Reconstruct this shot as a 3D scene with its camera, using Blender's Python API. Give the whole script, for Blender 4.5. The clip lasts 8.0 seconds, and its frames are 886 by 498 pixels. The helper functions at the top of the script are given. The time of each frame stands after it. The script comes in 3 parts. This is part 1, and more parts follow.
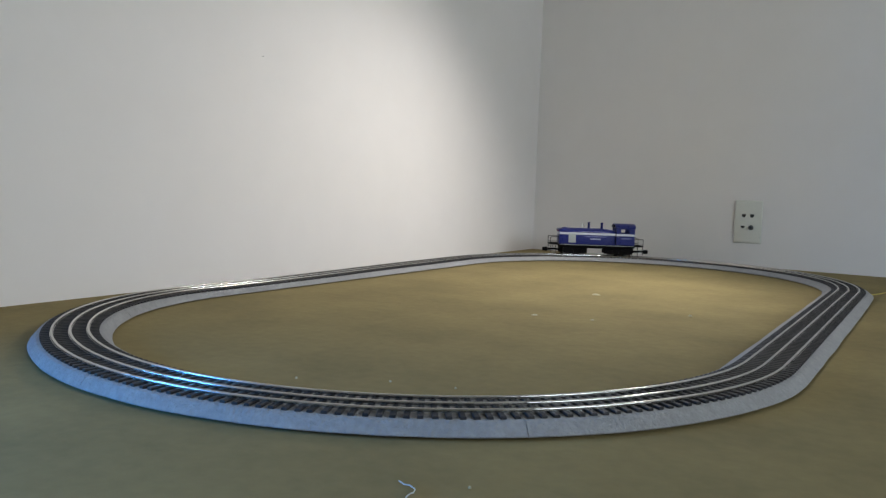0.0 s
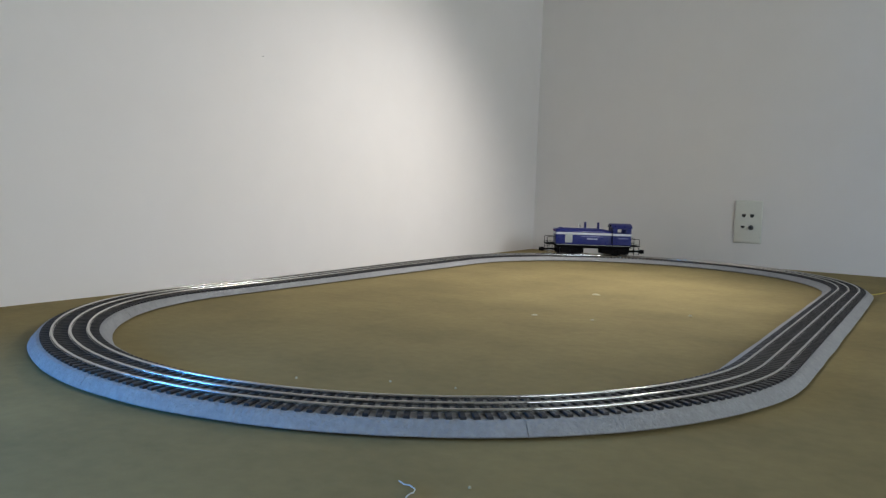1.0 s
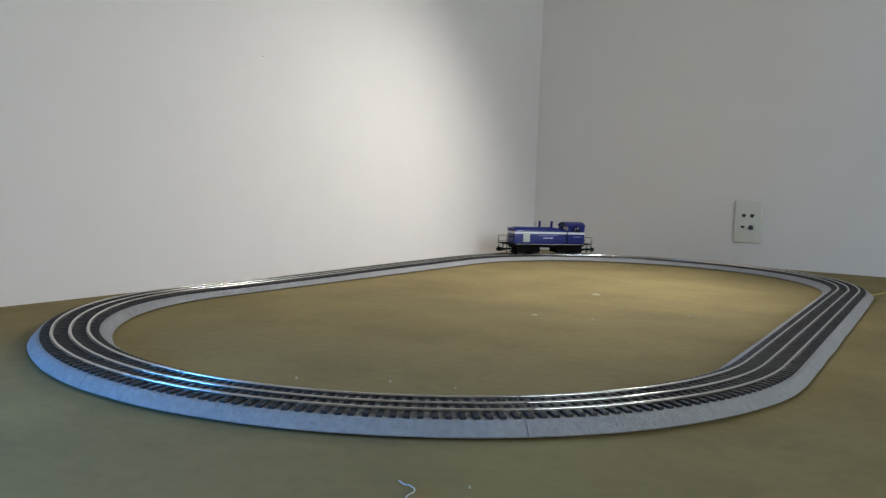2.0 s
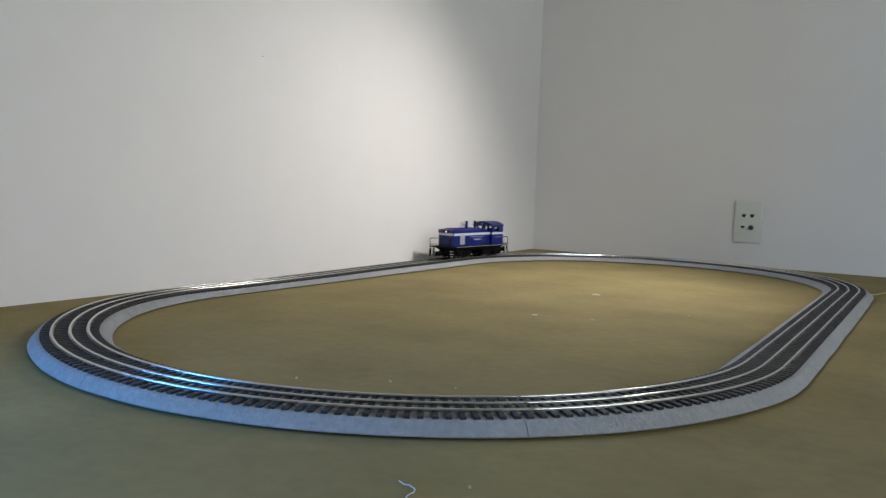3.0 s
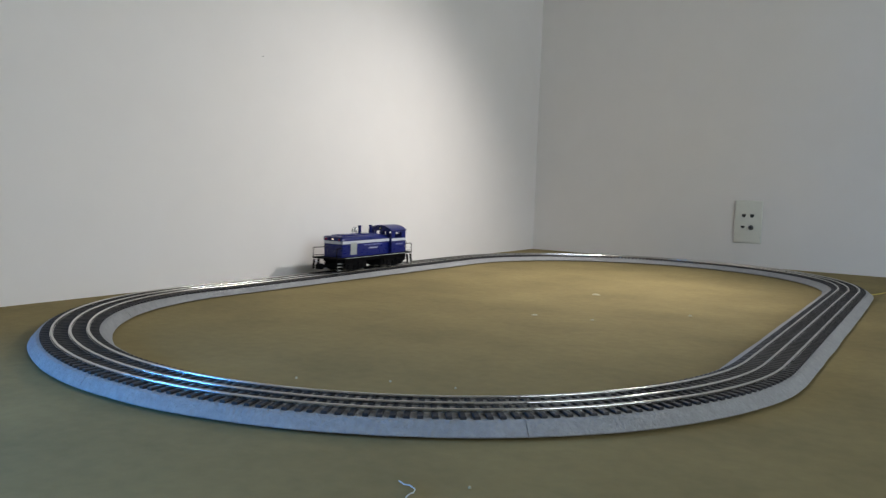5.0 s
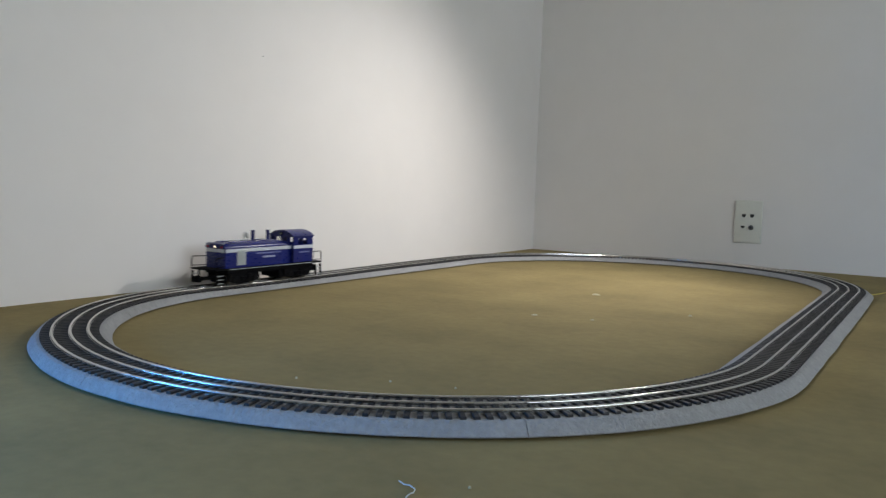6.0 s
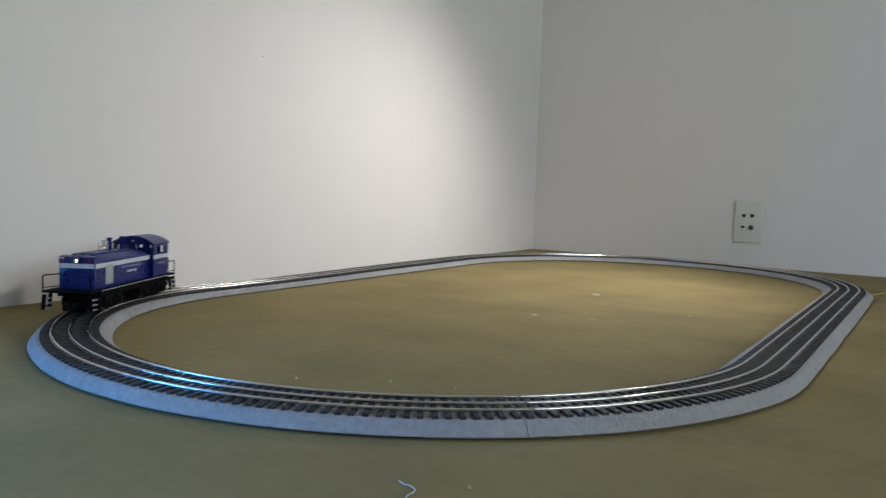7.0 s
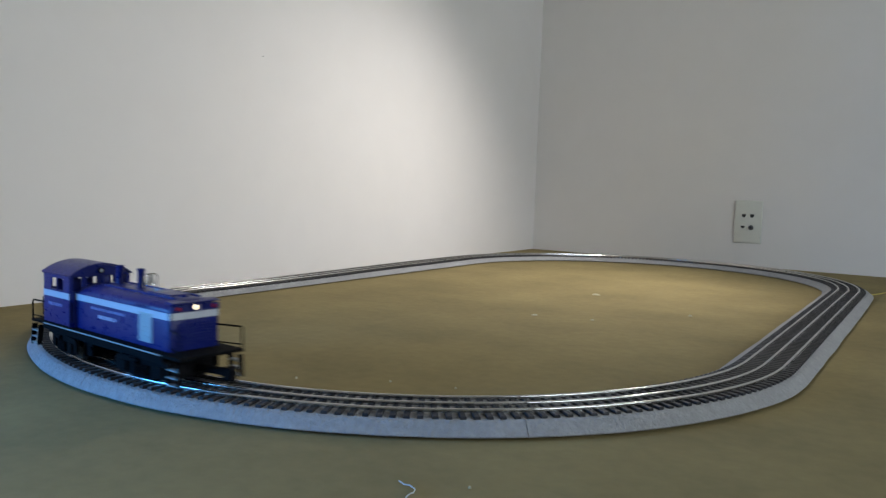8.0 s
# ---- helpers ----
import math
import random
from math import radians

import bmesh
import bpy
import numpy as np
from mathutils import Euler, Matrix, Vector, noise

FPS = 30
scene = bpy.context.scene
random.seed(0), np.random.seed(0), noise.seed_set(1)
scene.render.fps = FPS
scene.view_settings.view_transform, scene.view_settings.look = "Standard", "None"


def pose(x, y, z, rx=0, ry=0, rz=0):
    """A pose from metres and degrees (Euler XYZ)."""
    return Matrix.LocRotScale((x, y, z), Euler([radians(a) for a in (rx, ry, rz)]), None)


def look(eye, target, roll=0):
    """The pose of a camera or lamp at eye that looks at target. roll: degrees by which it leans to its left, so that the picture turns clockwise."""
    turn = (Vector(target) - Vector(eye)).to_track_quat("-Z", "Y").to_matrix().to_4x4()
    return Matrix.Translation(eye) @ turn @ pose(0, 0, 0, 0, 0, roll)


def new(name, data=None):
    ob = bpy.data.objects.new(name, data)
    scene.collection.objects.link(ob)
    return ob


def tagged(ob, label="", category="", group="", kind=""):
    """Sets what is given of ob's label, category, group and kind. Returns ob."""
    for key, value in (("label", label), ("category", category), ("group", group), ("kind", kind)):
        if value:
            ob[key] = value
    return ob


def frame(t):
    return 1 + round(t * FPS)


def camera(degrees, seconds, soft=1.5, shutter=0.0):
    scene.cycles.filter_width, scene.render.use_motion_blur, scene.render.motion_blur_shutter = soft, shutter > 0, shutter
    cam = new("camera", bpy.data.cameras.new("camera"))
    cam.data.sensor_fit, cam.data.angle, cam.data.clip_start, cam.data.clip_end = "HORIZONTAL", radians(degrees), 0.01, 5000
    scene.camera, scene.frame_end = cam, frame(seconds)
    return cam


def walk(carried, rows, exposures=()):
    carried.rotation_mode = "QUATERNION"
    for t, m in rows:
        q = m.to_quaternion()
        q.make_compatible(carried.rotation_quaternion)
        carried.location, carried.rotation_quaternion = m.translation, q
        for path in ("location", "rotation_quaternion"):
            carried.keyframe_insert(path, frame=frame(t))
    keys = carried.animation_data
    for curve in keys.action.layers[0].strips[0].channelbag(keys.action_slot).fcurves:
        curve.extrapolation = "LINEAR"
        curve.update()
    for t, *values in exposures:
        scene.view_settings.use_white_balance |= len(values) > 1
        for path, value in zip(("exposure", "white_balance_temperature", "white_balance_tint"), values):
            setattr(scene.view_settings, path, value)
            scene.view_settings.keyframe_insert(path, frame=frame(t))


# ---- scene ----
cam = camera(59.234, 8.0, soft=1.3, shutter=0.5)
EYE = (0.0, 0.0, 0.1857)
TILT, TURN, ROLL = radians(-4.5595), radians(32.7296), 1.886
AIM = (-math.sin(TURN) * math.cos(TILT), math.cos(TURN) * math.cos(TILT), EYE[2] + math.sin(TILT))
walk(cam, [(0.0, look(EYE, AIM, ROLL)), (8.0, look(EYE, AIM, ROLL))])

# the plan, in metres
WALL_X, WALL_Y = -1.0883, 2.2175
SOUTH_Y, EAST_X, CEILING = -1.9, 2.1, 2.3
CX, CY, R, STRAIGHT = -0.5701, 1.2404, 0.4249, 0.7826
GAUGE, RAIL_TOP, TIE_TOP, BED_TOP = 0.0363, 0.0163, 0.0134, 0.0110
BED_OUT, BED_IN = 0.0414, 0.0429
PLATE_X, PLATE_Z = -0.4435, 0.1190
WINDOW = (-0.53, 0.03, 0.08, 0.36)  # y from, y to, z from, z to, in the west wall; unseen, added for the blue light
FILL_WINDOW = (-0.45, 0.85, 0.35, 1.35)  # y from, y to, z from, z to, in the east wall; made up to go with the fill
SKEW = math.tan(radians(1.8))  # the north wall is a little out of square

# ---- light ----
world = bpy.data.worlds.new("world")
scene.world = world
world.use_nodes = True
sky = world.node_tree.nodes.new("ShaderNodeTexSky")
sky.sky_type, sky.sun_disc, sky.sun_elevation, sky.sun_rotation = "NISHITA", False, radians(35), radians(100)
world.node_tree.links.new(sky.outputs[0], world.node_tree.nodes["Background"].inputs[0])
world.node_tree.nodes["Background"].inputs[1].default_value = 0.1


def lamp(name, kind, eye, target, watts, colour):
    data = bpy.data.lights.new(name, kind)
    data.energy, data.color = watts, colour
    ob = new(name, data)
    ob.matrix_world = look(eye, target)
    return data


# a shaded warm lamp just above the oval, daylight through an unseen low west window, an added wide fill from the east
spot = lamp("shaded_lamp", "SPOT", (-0.40, 1.62, 0.61), (-0.92, 1.24, -0.19), 19.6, (1.0, 0.955, 0.905))
spot.spot_size, spot.spot_blend, spot.shadow_soft_size = radians(137), 1.0, 0.02
# blue light placed by its rail glints, spread narrowed to spare the north wall
daylight = lamp("west_window_daylight", "AREA", (WALL_X + 0.03, -0.25, 0.22), (-0.28, 0.38, 0.0), 2.6, (0.07, 0.38, 1.0))
daylight.shape, daylight.size, daylight.size_y, daylight.spread = "RECTANGLE", 0.36, 0.18, radians(84)
# soft fill added to lift the walls; no source is known on this side
fill_light = lamp("east_fill", "AREA", (EAST_X - 0.01, 0.20, 0.85), (-0.4, 1.3, 0.6), 25.5, (0.79, 0.925, 1.0))
fill_light.shape, fill_light.size, fill_light.size_y = "RECTANGLE", 1.2, 0.9


# ---- materials ----
def material(name, base, rough=0.6, metal=0.0, vary=0.12, scale=40.0, bump=0.0, bump_scale=400.0, dist=0.001,
             stain=0.0, stain_scale=3.0, glow=0.0, per_piece=0.0, shine=0.5):
    """A plain surface with grain and stains at two scales, fine relief and, where asked, a shift from piece to piece."""
    m = bpy.data.materials.new(name)
    m.use_nodes = True
    nodes, links = m.node_tree.nodes, m.node_tree.links
    bsdf = nodes["Principled BSDF"]
    bsdf.inputs["Metallic"].default_value = metal
    bsdf.inputs["Specular IOR Level"].default_value = shine
    bsdf.inputs["Roughness"].default_value = rough
    coords = nodes.new("ShaderNodeTexCoord")

    def noise_at(size, detail):
        n = nodes.new("ShaderNodeTexNoise")
        n.inputs["Scale"].default_value, n.inputs["Detail"].default_value = size, detail
        links.new(coords.outputs["Object"], n.inputs["Vector"])
        return n.outputs["Fac"]

    def scaled(source, low, high):
        r = nodes.new("ShaderNodeMapRange")
        r.inputs["From Min"].default_value, r.inputs["From Max"].default_value = 0.3, 0.7
        r.inputs["To Min"].default_value, r.inputs["To Max"].default_value = low, high
        links.new(source, r.inputs["Value"])
        return r.outputs["Result"]

    def times(a, b):
        n = nodes.new("ShaderNodeMath")
        n.operation = "MULTIPLY"
        links.new(a, n.inputs[0])
        links.new(b, n.inputs[1])
        return n.outputs[0]

    value = scaled(noise_at(scale, 6.0), 1 - vary, 1 + vary)
    if stain:
        value = times(value, scaled(noise_at(stain_scale, 3.0), 1 - stain, 1 + stain))
    if per_piece:
        info = nodes.new("ShaderNodeObjectInfo")
        r = nodes.new("ShaderNodeMapRange")
        r.inputs["To Min"].default_value, r.inputs["To Max"].default_value = 1 - per_piece, 1 + per_piece
        links.new(info.outputs["Random"], r.inputs["Value"])
        value = times(value, r.outputs["Result"])
    mix = nodes.new("ShaderNodeVectorMath")
    mix.operation = "SCALE"
    mix.inputs[0].default_value = base
    links.new(value, mix.inputs["Scale"])
    links.new(mix.outputs[0], bsdf.inputs["Base Color"])
    if not glow:
        links.new(scaled(noise_at(scale * 2.3, 3.0), max(0.05, rough - 0.07), min(1.0, rough + 0.07)), bsdf.inputs["Roughness"])
    if bump:
        b = nodes.new("ShaderNodeBump")
        b.inputs["Strength"].default_value, b.inputs["Distance"].default_value = bump, dist
        links.new(noise_at(bump_scale, 4.0), b.inputs["Height"])
        links.new(b.outputs[0], bsdf.inputs["Normal"])
    if glow:
        bsdf.inputs["Emission Color"].default_value = (*base, 1)
        bsdf.inputs["Emission Strength"].default_value = glow
    return m


PAINT = material("wall_paint", (0.745, 0.715, 0.70), 0.7, vary=0.01, scale=14, bump=0.12, bump_scale=220, dist=0.0006, stain=0.012, stain_scale=1.6)
FELT = material("olive_felt", (0.250, 0.196, 0.091), 0.95, vary=0.06, scale=70, bump=0.3, bump_scale=1100, dist=0.0005, stain=0.13, stain_scale=7, shine=0.2)
FOAM = material("grey_foam", (0.31, 0.31, 0.32), 0.85, vary=0.10, scale=160, bump=1.0, bump_scale=300, dist=0.0022, stain=0.06, stain_scale=12)
TIE = material("black_brown_plastic", (0.026, 0.025, 0.029), 0.60, vary=0.25, scale=300, bump=0.3, bump_scale=900, dist=0.0004, per_piece=0.25, shine=0.35)
STEEL = material("rail_steel", (0.55, 0.54, 0.53), 0.19, 1.0, vary=0.06, scale=60, stain=0.10, stain_scale=9)
NAVY = material("navy_plastic", (0.002, 0.008, 0.115), 0.32, vary=0.05, scale=90, shine=0.4)
WHITE = material("white_stripe", (0.50, 0.53, 0.60), 0.45, vary=0.05, scale=200)
LETTER = material("faded_white_print", (0.17, 0.19, 0.38), 0.5, vary=0.25, scale=900)
PRINT = material("white_print", (0.40, 0.43, 0.58), 0.5, vary=0.2, scale=900)
BLACK = material("black_plastic", (0.005, 0.005, 0.006), 0.75, vary=0.2, scale=150, bump=0.15, bump_scale=700, dist=0.0003, shine=0.05)
SILVER = material("silver_paint", (0.36, 0.39, 0.40), 0.45, 0.2, vary=0.08, scale=300)
CHROME = material("chrome", (0.75, 0.76, 0.78), 0.1, 1.0, vary=0.04, scale=200)
WORN = material("worn_steel", (0.12, 0.115, 0.11), 0.4, 1.0, vary=0.2, scale=250)
LIT = material("lit_lens", (1.0, 0.84, 0.58), 0.3, vary=0.02, glow=2.4)
RED = material("red_lens", (0.35, 0.02, 0.02), 0.25, vary=0.1, scale=300)
IVORY = material("ivory_plastic", (0.66, 0.66, 0.60), 0.38, vary=0.02, scale=60)
SOCKET = material("dark_socket", (0.02, 0.02, 0.02), 0.5, vary=0.1)
WIRE = material("yellow_wire", (0.55, 0.42, 0.10), 0.45, vary=0.08, scale=100)
THREAD = material("white_thread", (0.48, 0.50, 0.52), 0.8, vary=0.08, scale=400)
SCRAP = material("pale_scrap", (0.45, 0.42, 0.30), 0.8, vary=0.1, scale=400)
CEIL = material("ceiling_white", (0.75, 0.74, 0.72), 0.8, vary=0.02, scale=20, bump=0.3, bump_scale=90)
FRAME = material("window_white", (0.72, 0.72, 0.70), 0.4, vary=0.03, scale=30)
GLASS = bpy.data.materials.new("window_glass")
GLASS.use_nodes = True
GLASS.node_tree.nodes["Principled BSDF"].inputs["Transmission Weight"].default_value = 1.0
GLASS.node_tree.nodes["Principled BSDF"].inputs["Roughness"].default_value = 0.02


# ---- building helpers ----
def part(name, bm, mat, parent=None, label="", smooth=False):
    """Links a bmesh, given in the place's space, as one mesh object, under a thing or a part."""
    bmesh.ops.recalc_face_normals(bm, faces=bm.faces)
    origin = Vector((0, 0, 0))
    p = parent
    while p:
        origin += p.location
        p = p.parent
    bmesh.ops.translate(bm, verts=bm.verts, vec=-origin)
    me = bpy.data.meshes.new(name)
    bm.to_mesh(me)
    bm.free()
    me.materials.append(mat)
    for f in me.polygons:
        f.use_smooth = smooth
    if smooth:
        me.set_sharp_from_angle(angle=radians(38))
    ob = new(name, me)
    ob.parent = parent
    return tagged(ob, label)


def box(bm, x0, x1, y0, y1, z0, z1, bevel=0.0):
    m = Matrix.Translation(((x0 + x1) / 2, (y0 + y1) / 2, (z0 + z1) / 2)) @ Matrix.Diagonal((abs(x1 - x0), abs(y1 - y0), abs(z1 - z0), 1))
    made = bmesh.ops.create_cube(bm, size=1, matrix=m)
    if bevel:
        edges = list({e for v in made["verts"] for e in v.link_edges})
        bmesh.ops.bevel(bm, geom=edges, offset=bevel, segments=2, affect="EDGES", profile=0.5)
    return bm


def boxed(*a, bevel=0.0):
    return box(bmesh.new(), *a, bevel=bevel)


def ring_surface(bm, rings, closed=False, caps=True):
    """Joins rings of points into a skin."""
    made = [[bm.verts.new(c) for c in ring] for ring in rings]
    n = len(made[0])
    pairs = list(zip(made, made[1:])) + ([(made[-1], made[0])] if closed else [])
    for a, b in pairs:
        for i in range(n):
            bm.faces.new((a[i], a[(i + 1) % n], b[(i + 1) % n], b[i]))
    if caps and not closed:
        bm.faces.new(made[0])
        bm.faces.new(made[-1][::-1])
    return bm


def turned(bm, base, axis, profile, seg=20):
    """A turned form: profile of (distance along the axis, radius)."""
    axis = Vector(axis).normalized()
    u = axis.orthogonal().normalized()
    v = axis.cross(u)
    rings = [[Vector(base) + axis * d + (u * math.cos(2 * math.pi * k / seg) + v * math.sin(2 * math.pi * k / seg)) * r for k in range(seg)] for d, r in profile]
    return ring_surface(bm, rings)


def tube(bm, points, r, seg=8):
    pts = [Vector(p) for p in points]
    rings = []
    for i, p in enumerate(pts):
        d = (pts[min(i + 1, len(pts) - 1)] - pts[max(i - 1, 0)]).normalized()
        u = d.cross(Vector((0.31, 0.17, 0.93))).normalized()
        v = d.cross(u)
        rings.append([p + (u * math.cos(2 * math.pi * k / seg) + v * math.sin(2 * math.pi * k / seg)) * r for k in range(seg)])
    return ring_surface(bm, rings)


def holed(bm, us, vs, holes, depth, m):
    """A slab over us x vs in the plane of m, as thick as depth, with rectangular holes (u0, u1, v0, v1) right through."""
    u = sorted({*us, *(h[0] for h in holes), *(h[1] for h in holes)})
    v = sorted({*vs, *(h[2] for h in holes), *(h[3] for h in holes)})

    def solid(i, j):
        if not (0 <= i < len(u) - 1 and 0 <= j < len(v) - 1):
            return False
        a, b = (u[i] + u[i + 1]) / 2, (v[j] + v[j + 1]) / 2
        return not any(h[0] < a < h[1] and h[2] < b < h[3] for h in holes)

    found = {}

    def at(i, j, k):
        if (i, j, k) not in found:
            found[i, j, k] = bm.verts.new(m @ Vector((u[i], v[j], k * depth)))
        return found[i, j, k]

    for i in range(len(u) - 1):
        for j in range(len(v) - 1):
            if not solid(i, j):
                continue
            for k in (0, 1):
                bm.faces.new([at(i, j, k), at(i + 1, j, k), at(i + 1, j + 1, k), at(i, j + 1, k)])
            for di, dj, a, b in ((-1, 0, (0, 0), (0, 1)), (1, 0, (1, 0), (1, 1)), (0, -1, (0, 0), (1, 0)), (0, 1, (0, 1), (1, 1))):
                if not solid(i + di, j + dj):
                    bm.faces.new([at(i + a[0], j + a[1], 0), at(i + b[0], j + b[1], 0), at(i + b[0], j + b[1], 1), at(i + a[0], j + a[1], 1)])
    return bm


def thing(name, at=(0, 0, 0), label="", category="", group="", kind=""):
    ob = new(name)
    ob.location = at
    ob.empty_display_size = 0.02
    return tagged(ob, label, category, group, kind)


# ---- the room ----
def room():
    t = 0.1
    tagged(part("floor", boxed(WALL_X - t, EAST_X + t, SOUTH_Y - t, WALL_Y + t, -0.05, 0), FELT), "olive brown felt-covered floor running to bare walls", "floor", kind="structure")
    tagged(part("ceiling", boxed(WALL_X - t, EAST_X + t, SOUTH_Y - t, WALL_Y + t, CEILING, CEILING + 0.05), CEIL), "plain white ceiling", "ceiling", kind="structure")
    # the west wall stands in the plane of (y, z), and is cut by the window
    m = Matrix(((0, 0, -1, WALL_X), (1, 0, 0, 0), (0, 1, 0, 0), (0, 0, 0, 1)))
    tagged(part("wall_west", holed(bmesh.new(), (SOUTH_Y, WALL_Y), (0, CEILING), [WINDOW], t, m), PAINT), "off-white painted plaster wall with a small nick", "wall", kind="structure")
    # the north wall swings towards the room at its east end
    y0, y1 = WALL_Y + SKEW * t, WALL_Y - SKEW * (EAST_X + t - WALL_X)
    corners = [(WALL_X - t, y0), (EAST_X + t, y1), (EAST_X + t, WALL_Y + 2 * t), (WALL_X - t, WALL_Y + 2 * t)]
    bm = ring_surface(bmesh.new(), [[(x, y, z) for x, y in corners] for z in (0, CEILING)])
    tagged(part("wall_north", bm, PAINT), "off-white painted wall carrying a jack plate", "wall", kind="structure")
    tagged(part("wall_south", boxed(WALL_X - t, EAST_X + t, SOUTH_Y - t, SOUTH_Y, 0, CEILING), PAINT), "plain off-white painted wall", "wall", kind="structure")
    m = Matrix(((0, 0, 1, EAST_X), (1, 0, 0, 0), (0, 1, 0, 0), (0, 0, 0, 1)))
    tagged(part("wall_east", holed(bmesh.new(), (SOUTH_Y, WALL_Y - 0.12), (0, CEILING), [FILL_WINDOW], t, m), PAINT), "plain off-white painted wall with a window added for the fill light", "wall", kind="structure")
    y0, y1, z0, z1 = WINDOW
    m = Matrix(((0, 0, -1, WALL_X - 0.03), (1, 0, 0, 0), (0, 1, 0, 0), (0, 0, 0, 1)))
    window("window_1", (WALL_X - 0.05, (y0 + y1) / 2, z0), WINDOW, m)
    y0, y1, z0, z1 = FILL_WINDOW
    m = Matrix(((0, 0, 1, EAST_X + 0.03), (1, 0, 0, 0), (0, 1, 0, 0), (0, 0, 0, 1)))
    window("fill_window", (EAST_X + 0.05, (y0 + y1) / 2, z0), FILL_WINDOW, m)


def window(name, at, opening, m):
    """A frame in the plane of m with one pane set into it; unseen, added to go with a lamp."""
    a0, a1, z0, z1 = opening
    inner = (a0 + 0.03, a1 - 0.03, z0 + 0.03, z1 - 0.03)
    win = thing(name, at, "unseen white framed window with one clear pane, added for a lamp", "window", kind="structure")
    part("window_frame", holed(bmesh.new(), (a0, a1), (z0, z1), [inner], 0.04, m), FRAME, win)
    pane = part("pane", holed(bmesh.new(), inner[:2], inner[2:], [], 0.004, m @ Matrix.Translation((0, 0, 0.018))), GLASS, win)
    pane.visible_shadow = False


room()


# ---- track ----
def track_point(s):
    """Middle of the track at s metres from the far end's apex, anticlockwise, and its heading."""
    half = math.pi * R / 2
    s %= 4 * half + 2 * STRAIGHT
    legs = (("a", half), ("l", STRAIGHT), ("b", 2 * half), ("r", STRAIGHT), ("c", half))
    for kind, n in legs:
        if s <= n or kind == "c":
            break
        s -= n
    top, low = CY + STRAIGHT / 2, CY - STRAIGHT / 2
    if kind == "l":
        return CX - R, top - s, -math.pi / 2
    if kind == "r":
        return CX + R, low + s, math.pi / 2
    a = {"a": math.pi / 2, "b": math.pi, "c": 0}[kind] + s / R
    return CX + R * math.cos(a), (low if kind == "b" else top) + R * math.sin(a), a + math.pi / 2


def lift(x, y):
    """The front curve stands a little off the floor, and the bed is pressed down beside the west wall."""
    k = max(0.0, min(1.0, (0.95 - y) / 0.4))
    return 0.002 * k * k * (3 - 2 * k) - 0.0028 * math.exp(-((x + 0.97) / 0.25) ** 2 - ((y - 0.95) / 0.32) ** 2)


def sweep(bm, s0, s1, profile, wobble=0.0):
    """A profile of (offset to the outside, height) drawn along the track from s0 to s1."""
    n = max(2, int((s1 - s0) / 0.012))
    rings = []
    for i in range(n + 1):
        x, y, h = track_point(s0 + (s1 - s0) * i / n)
        nx, ny = math.sin(h), -math.cos(h)
        ring = []
        for o, z in profile:
            o += wobble * noise.noise((x * 14, y * 14, o * 60)) * (abs(o) > 0.03)
            if wobble and abs(o) > 0.036:
                o *= 1 + 0.055 * max(0.0, min(1.0, (x + 0.40) / 0.2))
            ring.append((x + nx * o, y + ny * o, z + (lift(x, y) * min(1.0, z / BED_TOP) if z > 0.001 else 0)))
        rings.append(ring)
    return ring_surface(bm, rings)


QUARTER = math.pi * R / 2
BED_PROFILE = [(BED_OUT - 0.012, 0.0), (BED_OUT - 0.0005, 0.0024), (BED_OUT, 0.0032), (0.0345, BED_TOP - 0.0006), (0.0325, BED_TOP),
               (-0.0325, BED_TOP), (-0.0345, BED_TOP - 0.0006), (-BED_IN, 0.0026), (-BED_IN + 0.0005, 0.0018), (-BED_IN + 0.012, 0.0)]


def roadbed():
    """Foam strips, butted end to end; the last joint closes the loop on the far curve."""
    low = QUARTER + STRAIGHT
    right = low + 2 * QUARTER
    cuts = [-QUARTER, -QUARTER / 2, 0, QUARTER / 2, QUARTER, QUARTER + STRAIGHT * 0.5, low, low + R * radians(35.4), low + R * radians(84.5),
            low + R * radians(133.6), right, right + STRAIGHT * 0.5, right + STRAIGHT]
    for a, b in zip(cuts, cuts[1:]):
        curved = not (QUARTER <= a < low - 0.01 or a >= right - 0.01)
        label = "curved grey foam roadbed strip with rough sloped edges" if curved else "straight grey foam roadbed strip beneath the rails"
        ob = part("roadbed_strip", sweep(bmesh.new(), a + 0.0003, b - 0.0003, BED_PROFILE, 0.0012), FOAM, smooth=True)
        tagged(ob, label, "roadbed", "roadbed strips round the oval")


def rail_profile(o):
    return [(o + a, z) for a, z in ((0.0019, TIE_TOP), (0.0019, TIE_TOP + 0.0004), (0.0007, TIE_TOP + 0.0007), (0.0007, 0.0145), (0.0015, 0.0148), (0.0015, 0.0154), (0.0013, 0.01585), (0.0009, 0.01618), (0.0004, RAIL_TOP),
                                    (-0.0004, RAIL_TOP), (-0.0009, 0.01618), (-0.0013, 0.01585), (-0.0015, 0.0154), (-0.0015, 0.0148), (-0.0007, 0.0145), (-0.0007, TIE_TOP + 0.0007), (-0.0019, TIE_TOP + 0.0004), (-0.0019, TIE_TOP))]


